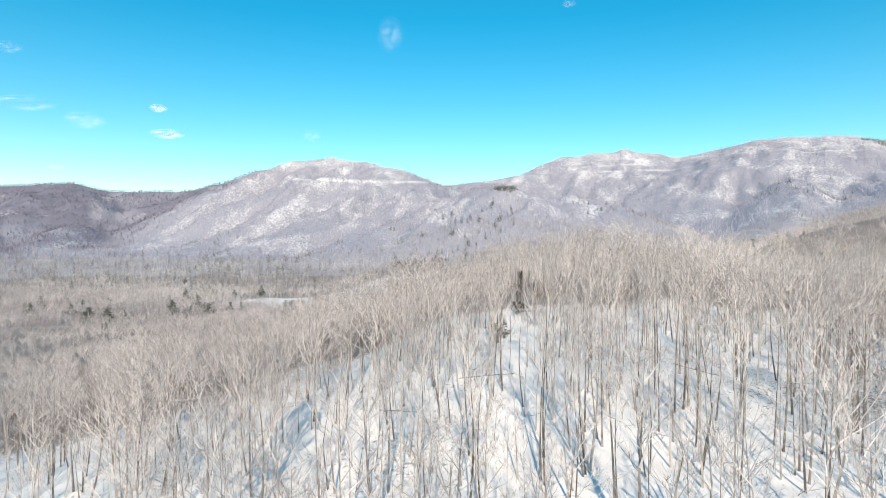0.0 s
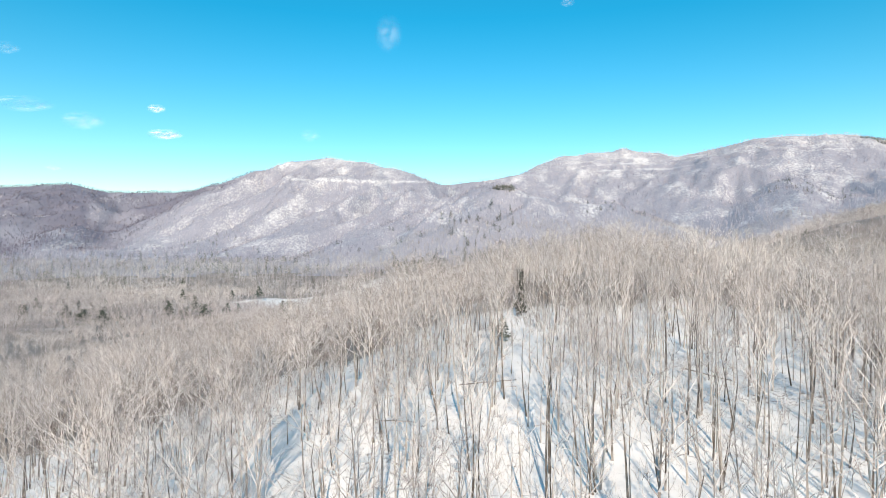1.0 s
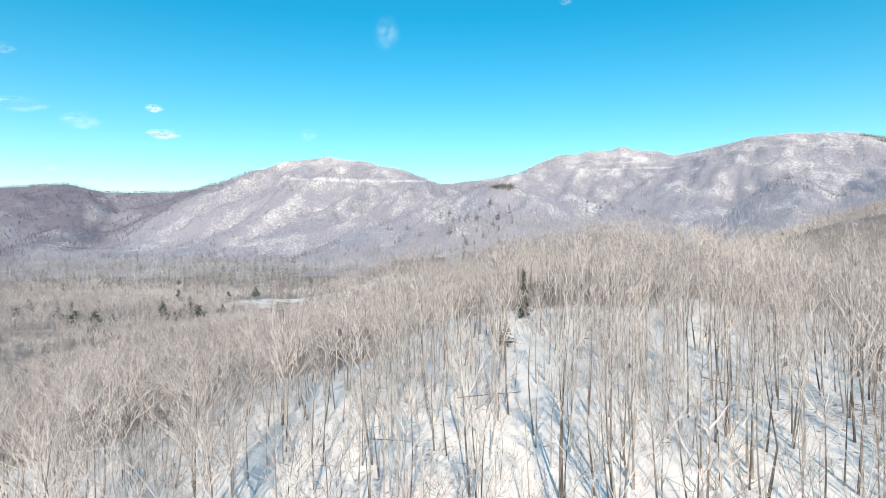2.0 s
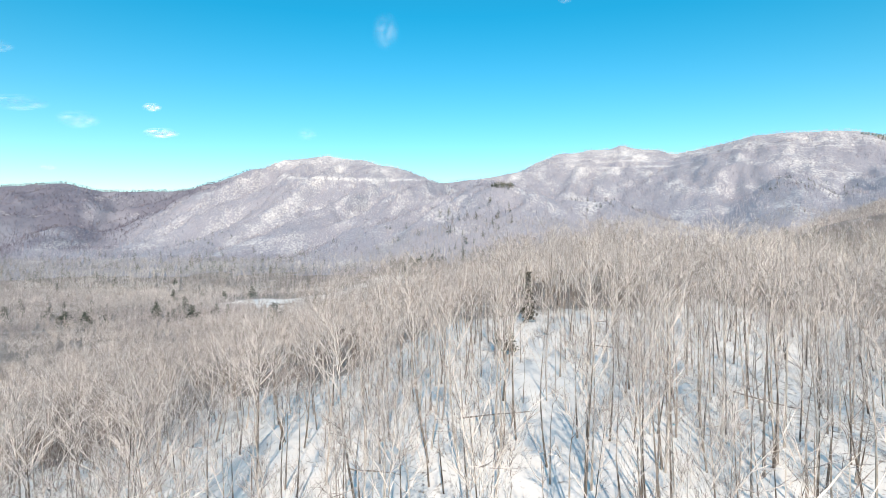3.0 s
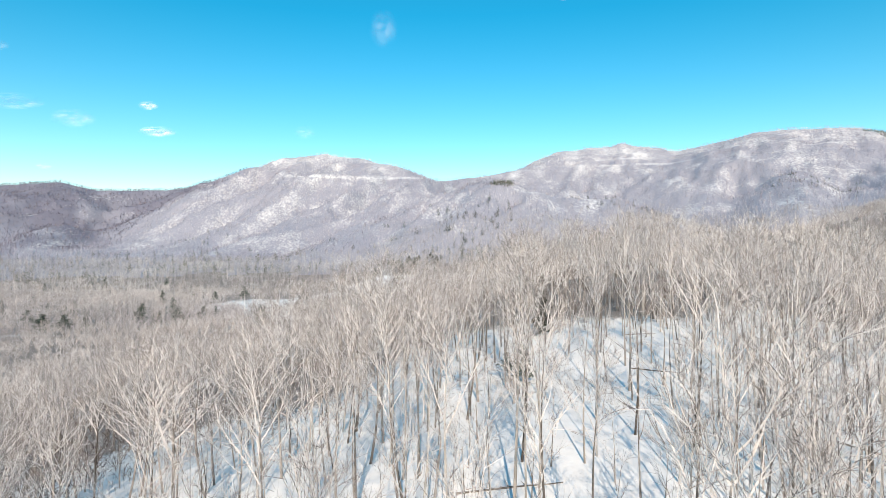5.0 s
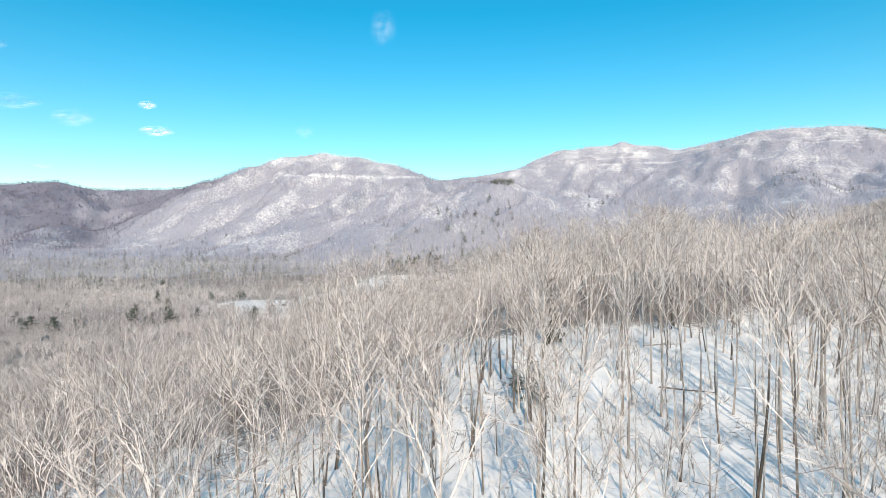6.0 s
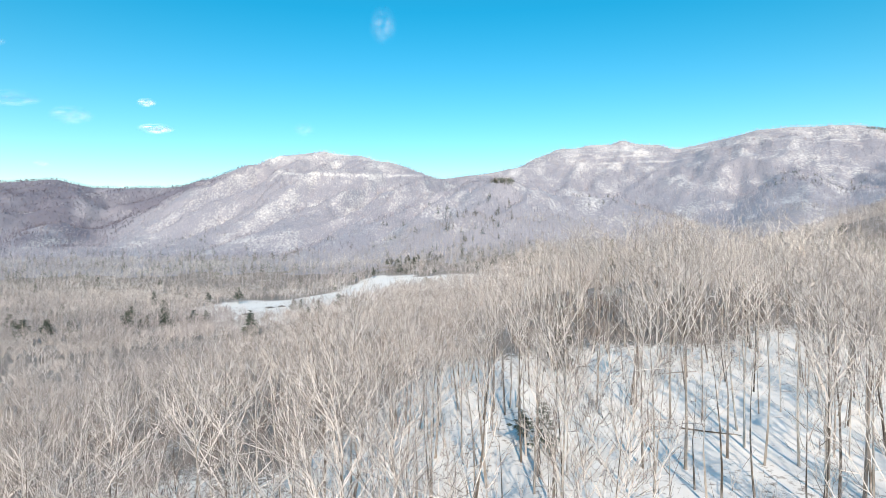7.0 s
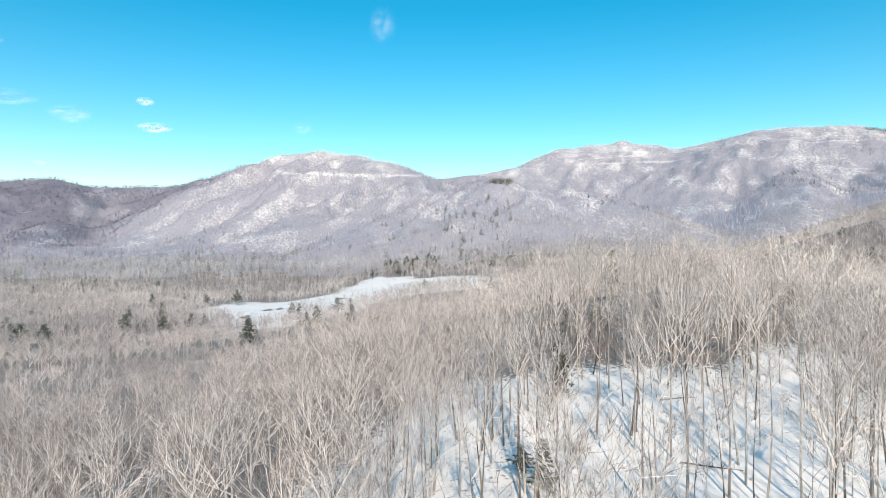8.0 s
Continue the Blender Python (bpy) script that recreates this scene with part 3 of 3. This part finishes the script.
beyond = lambda x, y: ~((x > -110) & (x < 130) & (y < 185))
bx, by = scattered(rng, 5.9, -220, 260, 10, 222, lambda x, y, r: in_view(x, y, 14) & beyond(x, y) & ~open_ground(x, y) & (r.rand(*x.shape) < 0.88))
stand("forest_on_ridge", MIDDLE, bx, by, rng, 0.65, 1.08, (BARK_FAR, LIMB, TWIG), "bare winter woodland along the ridge")
bx, by = scattered(rng, 5.4, -400, 420, 222, 430, lambda x, y, r: in_view(x, y, 14) & ~open_ground(x, y))
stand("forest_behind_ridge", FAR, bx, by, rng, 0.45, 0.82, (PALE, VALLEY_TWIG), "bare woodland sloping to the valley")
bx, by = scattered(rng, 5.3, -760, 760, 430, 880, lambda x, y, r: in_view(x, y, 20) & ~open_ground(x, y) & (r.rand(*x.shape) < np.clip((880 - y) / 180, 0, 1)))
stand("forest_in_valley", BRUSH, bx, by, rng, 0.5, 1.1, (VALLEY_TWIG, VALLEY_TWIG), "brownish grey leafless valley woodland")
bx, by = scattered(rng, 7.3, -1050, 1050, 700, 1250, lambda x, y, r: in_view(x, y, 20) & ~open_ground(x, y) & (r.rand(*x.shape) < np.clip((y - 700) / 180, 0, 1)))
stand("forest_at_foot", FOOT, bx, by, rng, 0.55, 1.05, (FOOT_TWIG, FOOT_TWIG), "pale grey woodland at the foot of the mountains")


def wooded(x, y, r):
    z = ground_height(x, y)
    thin = (1 - 0.8 * np.clip(snow_cover(x, y, z), 0, 1)) * (1.0 + 0.5 * fractal(x / 60, y / 110, 3) + 0.4 * (x < -980))
    return in_view(x, y, 30) & (np.hypot(x, y) < 2900) & (r.rand(*x.shape) < thin)


bx, by = scattered(rng, 10.9, -1900, 2000, 1250, 2850, wooded)
bz = ground_height(bx, by)
frosted = bz > 384 + 35 * fractal(bx / 150, by / 150, 3) - 28 * (bx < 0)
western = ~frosted & (bx < -1010 + 0.25 * (by - 1900) + 50 * fractal(bx / 120, by / 120, 2))
slopes = ~frosted & ~western
stand("western_forest", HILL, bx[western], by[western], rng, 0.5, 0.95, (SHADED_HILL_TWIG, SHADED_HILL_TWIG), "leafless forest on the western hill, coloured dark purplish for cloud shade")
stand("mountain_forest", SLOPE, bx[slopes], by[slopes], rng, 0.55, 0.95, (SLOPE_TWIG, SLOPE_TWIG), "leafless forest on the mountainsides, tinted bluish grey for haze")
stand("frosted_forest", FROST, bx[frosted], by[frosted], rng, 0.5, 0.9, (FROSTED, FROSTED), "rime-whitened forest on the summits")

# ---- evergreens ----
CONIFERS = [conifer(600 + n, 14.0, 15, 7, 0.14 if n % 5 < 1 else 0.3, n % 5 >= 1) for n in range(5)]
evergreens = []
for trunk, spray in CONIFERS:
    root = new("conifer")
    new("trunk", mesh_from("trunk", *trunk, [BARK])).parent = root
    new("crown", mesh_from("crown", *spray, [NEEDLE])).parent = root
    evergreens.append(tagged(root, "dark green conifer among leafless trees", "tree", "scattered conifers"))


def plant(n, x, y, tall, wide=1.0):
    m = pose(x, y, at_ground(x, y) - 0.1, 0, 0, 57.0 * n)
    ob = evergreens[n] if n < len(evergreens) else copy_thing(evergreens[n % len(evergreens)], m)
    ob.matrix_basis = m @ Matrix.Diagonal((wide * tall / 14, wide * tall / 14, tall / 14, 1))
    return ob


count = 0
for x, y, tall, wide in [(8.3, 115.5, 5.0, 1.4), (6.6, 118, 3.4, 1.5), (-95, 330, 16, 1.1), (-57, 384, 14, 1.1), (-84, 392, 12, 1),
                         (-113, 379, 15, 1.4), (-190, 440, 16, 1.5), (-182, 432, 12, 1.4), (-183, 465, 14, 1.3), (-226, 458, 17, 1.3), (-218, 470, 12, 1.2), (-265, 413, 16, 1.7), (-255, 420, 15, 1.5), (-261, 428, 13, 1.5), (-261, 450, 10, 1.8), (-303, 643, 17, 1.2), (-256, 662, 14, 1.5), (-235, 690, 18, 1.2), (-82, 470, 13, 1.5), (-122, 500, 12, 1.3), (-74, 476, 11, 1.4), (-80, 400, 14, 1.2),
                         (44, 226, 14, 0.7), (-215, 455, 11, 1.1), (-176, 470, 13, 1), (-228, 520, 12, 1.2), (-30, 655, 10, 1.5)]:
    plant(count, x, y, tall, wide)
    count += 1
hemlock = new("conifer")
hemlock_trunk, hemlock_spray = conifer(640, 12.8, 26, 8, 0.06, True)
new("trunk", mesh_from("trunk", *hemlock_trunk, [BARK])).parent = hemlock
new("crown", mesh_from("crown", *hemlock_spray, [DARK_NEEDLE])).parent = hemlock
hemlock.matrix_basis = pose(14.6, 142.5, at_ground(14.6, 142.5) - 0.1) @ Matrix.Diagonal((0.5, 0.5, 0.82, 1))
tagged(hemlock, "narrow very dark evergreen at the end of the snowy lane", "tree")
cx, cy = scattered(rng, 34, -560, 330, 470, 900, lambda x, y, r: in_view(x, y, 0) & ~open_ground(x, y) & (r.rand(*x.shape) < 0.12 + 0.4 * (fractal(x / 150, y / 90, 2) > 0.1)))
shuffled = rng.permutation(len(cx))[:150]
for x, y in zip(cx[shuffled], cy[shuffled]):
    plant(count, float(x), float(y), rng.uniform(8, 16), rng.uniform(0.9, 1.5))
    count += 1
px, py = scattered(rng, 11, -135, 0, 960, 1050, lambda x, y, r: (np.hypot((x + 70) / 48, (y - 1005) / 42) < 1) & (r.rand(*x.shape) < 0.45))
for x, y in zip(px, py):
    plant(count, float(x), float(y), rng.uniform(9, 15), 1.4)
    count += 1


# dark conifer stands far up on the mountains, some added where cloud shade falls
SPRUCE = [conifer(650 + n, 15.0, 8, 4, 0.12, n % 2 == 0) for n in range(4)]
DISTANT = [conifer(660 + n, 9.0, 3, 3, 0.14, True) for n in range(4)]


cx, cy = scattered(rng, 15, -1150, 120, 880, 1420, lambda x, y, r: in_view(x, y, 0) & ~open_ground(x, y) & (r.rand(*x.shape) < 0.05 + 0.5 * np.clip(fractal(x / 130 + 7, y / 70, 3) - 0.05, 0, 0.8) * np.clip((1500 - y) / 400, 0, 1)))
stand("conifers_at_foot", SPRUCE, cx, cy, rng, 0.7, 1.25, (BARK_FAR, NEEDLE), "scattered dull green conifers at the mountain foot")


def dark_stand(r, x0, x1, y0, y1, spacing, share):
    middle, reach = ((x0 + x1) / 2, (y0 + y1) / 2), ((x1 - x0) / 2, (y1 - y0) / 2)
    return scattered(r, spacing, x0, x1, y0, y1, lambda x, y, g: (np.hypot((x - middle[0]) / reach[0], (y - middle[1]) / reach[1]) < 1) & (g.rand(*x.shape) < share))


# the first two stands and the western one are added in place of cloud shadows
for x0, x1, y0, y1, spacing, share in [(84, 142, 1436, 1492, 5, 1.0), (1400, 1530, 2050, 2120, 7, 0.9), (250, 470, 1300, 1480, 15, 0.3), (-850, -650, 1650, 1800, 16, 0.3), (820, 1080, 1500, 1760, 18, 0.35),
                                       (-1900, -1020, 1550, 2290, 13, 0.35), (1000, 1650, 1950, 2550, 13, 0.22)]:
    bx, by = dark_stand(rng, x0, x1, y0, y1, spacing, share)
    stand("conifer_stand", SPRUCE if x1 - x0 < 400 else DISTANT, bx, by, rng, 0.5, 0.85, (BARK_FAR, NEEDLE), "dark patch of conifers on the mountainside, some standing in for cloud shade")


# ---- clouds ----
def cloud_material():
    m, t, b = shader("cloud", 1.0, 0.0)
    b.inputs["Base Color"].default_value = (0.95, 0.95, 0.95, 1)
    tc = t.nodes.new("ShaderNodeTexCoord")
    size = node(t, "ShaderNodeVectorMath")
    size.operation = "LENGTH"
    facing = t.nodes.new("ShaderNodeSeparateXYZ")
    t.links.new(tc.outputs["Object"], facing.inputs[0])
    flat = t.nodes.new("ShaderNodeCombineXYZ")
    t.links.new(facing.outputs["X"], flat.inputs["X"])
    t.links.new(facing.outputs["Z"], flat.inputs["Z"])
    t.links.new(flat.outputs[0], size.inputs[0])
    edge = ramp(t, size.outputs["Value"], [(0.0, (1, 1, 1)), (0.35, (0.45, 0.45, 0.45)), (0.65, (0.12, 0.12, 0.12)), (0.95, (0, 0, 0))])
    wisp = ramp(t, noise_at(t, 2.6, 8.0, (1.0, 1.0, 1.0), "Generated"), [(0.36, (0, 0, 0)), (0.68, (1, 1, 1))])
    thick = mixed(t, 1.0, edge, wisp, "MULTIPLY")
    own = t.nodes.new("ShaderNodeObjectInfo")
    dense = mixed(t, 1.0, thick, own.outputs["Color"], "MULTIPLY")
    t.links.new(dense, b.inputs["Alpha"])
    return m


CLOUD = cloud_material()


def cloud(x, y, z, half_width, half_height, density):
    """A thin wisp of vapour: a lens of a few bulging layers."""
    bm = bmesh.new()
    bmesh.ops.create_icosphere(bm, subdivisions=4, radius=1.0)
    for v in bm.verts:
        v.co.y *= 0.5
    me = bpy.data.meshes.new("cloud")
    bm.to_mesh(me)
    bm.free()
    me.materials.append(CLOUD)
    me.polygons.foreach_set("use_smooth", np.full(len(me.polygons), True))
    ob = new("cloud", me)
    ob.location, ob.scale = (x, y, z), (half_width, half_width, half_height)
    ob.color = (density, density, density, 1)
    ob.visible_shadow = False
    return tagged(ob, "thin white wisp of cloud in the blue sky", "cloud", "clouds")


for bearing, height, wide, tall, density in [(-37.2, 11.8, 2.6, 0.6, 0.4), (-33.1, 11.0, 1.9, 0.8, 0.45), (-27.6, 12.6, 0.9, 0.4, 1.5), (-26.9, 10.5, 1.7, 0.45, 1.6),
                                             (-35.1, 7.0, 0.7, 0.25, 0.5), (-6.9, 20.6, 1.5, 2.0, 0.22), (-14.3, 11.2, 1.1, 0.7, 0.2), (-38.3, 15.8, 1.2, 0.5, 0.3), (10.4, 22.9, 0.8, 0.4, 0.3)]:
    away = 4200.0
    a = radians(bearing)
    cloud(away * math.sin(a), away * math.cos(a), away * math.tan(radians(height)), away * math.tan(radians(wide)), away * math.tan(radians(tall)), density)


# ---- fallen logs and brush heaps ----
def fallen_log(x, y, length, turn, girth):
    log = Limbs()
    rng = np.random.RandomState(int(abs(x * 31 + y * 7)))
    c, q = math.cos(radians(turn)), math.sin(radians(turn))
    points = []
    for k in range(7):
        d = (k / 6 - 0.5) * length
        px, py = d * c + rng.normal() * 0.08, d * q + rng.normal() * 0.08
        points.append((px, py, at_ground(x + px, y + py) - at_ground(x, y) + girth * 0.6))
    log.tube(points, [girth * (1 - 0.1 * k) for k in range(7)], 7)
    for k in range(4):
        p = np.array(points[3 + k % 3])
        log.spike(p, p + np.array([rng.normal() * 0.8, rng.normal() * 0.8, rng.uniform(0.3, 1.2)]), girth * 0.4)
    root = new("fallen_log", mesh_from("fallen_log", *log.arrays(), [BARK]))
    root.location = (x, y, at_ground(x, y))
    return tagged(root, "dark fallen tree trunk lying on the snow", "log", "fallen logs")


for x, y, length, turn, girth in [(4, 87, 8, 3, 0.1), (-8, 78, 6, -25, 0.1), (26, 120, 6, -12, 0.11), (30, 139, 6, 20, 0.11), (38, 96, 7, -40, 0.12)]:
    fallen_log(x, y, length, turn, girth)


def brush_heap(x, y, wide, high, turn):
    heap = Limbs()
    rng = np.random.RandomState(int(abs(x * 13 + y)))
    for _ in range(170):
        a, d = rng.uniform(0, 6.28), wide * math.sqrt(rng.uniform(0, 1)) * 0.5
        px, py = d * math.cos(a), d * math.sin(a) * 0.45
        top = high * max(1 - (d / wide * 2) ** 2, 0.05) * rng.uniform(0.3, 1)
        way = unit(np.array([rng.normal(), rng.normal() * 0.5, rng.normal() * 0.25])) * rng.uniform(1, 2.4)
        heap.spike(np.array([px, py, top]) - way / 2, np.array([px, py, top]) + way / 2, 0.11)
    ob = new("brush_heap", mesh_from("brush_heap", *heap.arrays(), [HEAP]))
    ob.matrix_basis = pose(x, y, at_ground(x, y), 0, 0, turn)
    return tagged(ob, "dark heap of cut brush in the snowy field", "brush heap", "brush heaps in the field")


HEAP = bark_material("weathered_brush", (0.05, 0.045, 0.04), (0.09, 0.08, 0.07), (0.2, 0.18, 0.17), True)
for x, y, wide, high, turn in [(-172, 600, 10, 2.0, 5), (-160, 597, 8, 1.8, -10), (-176, 548, 9, 2.0, 8), (-112, 640, 9, 2.0, 0)]:
    brush_heap(x, y, wide, high, turn)
bx, by = scattered(rng, 9, -240, 60, 395, 880, lambda x, y, r: inside(x, y, FIELD) & (r.rand(*x.shape) < 0.1 + 0.5 * (distance_to(x, y, FIELD + FIELD[:1]) < 9)))
stand("field_saplings", BRUSH, bx, by, rng, 0.2, 0.55, (VALLEY_TWIG, VALLEY_TWIG), "low bare saplings along the edge of the field")
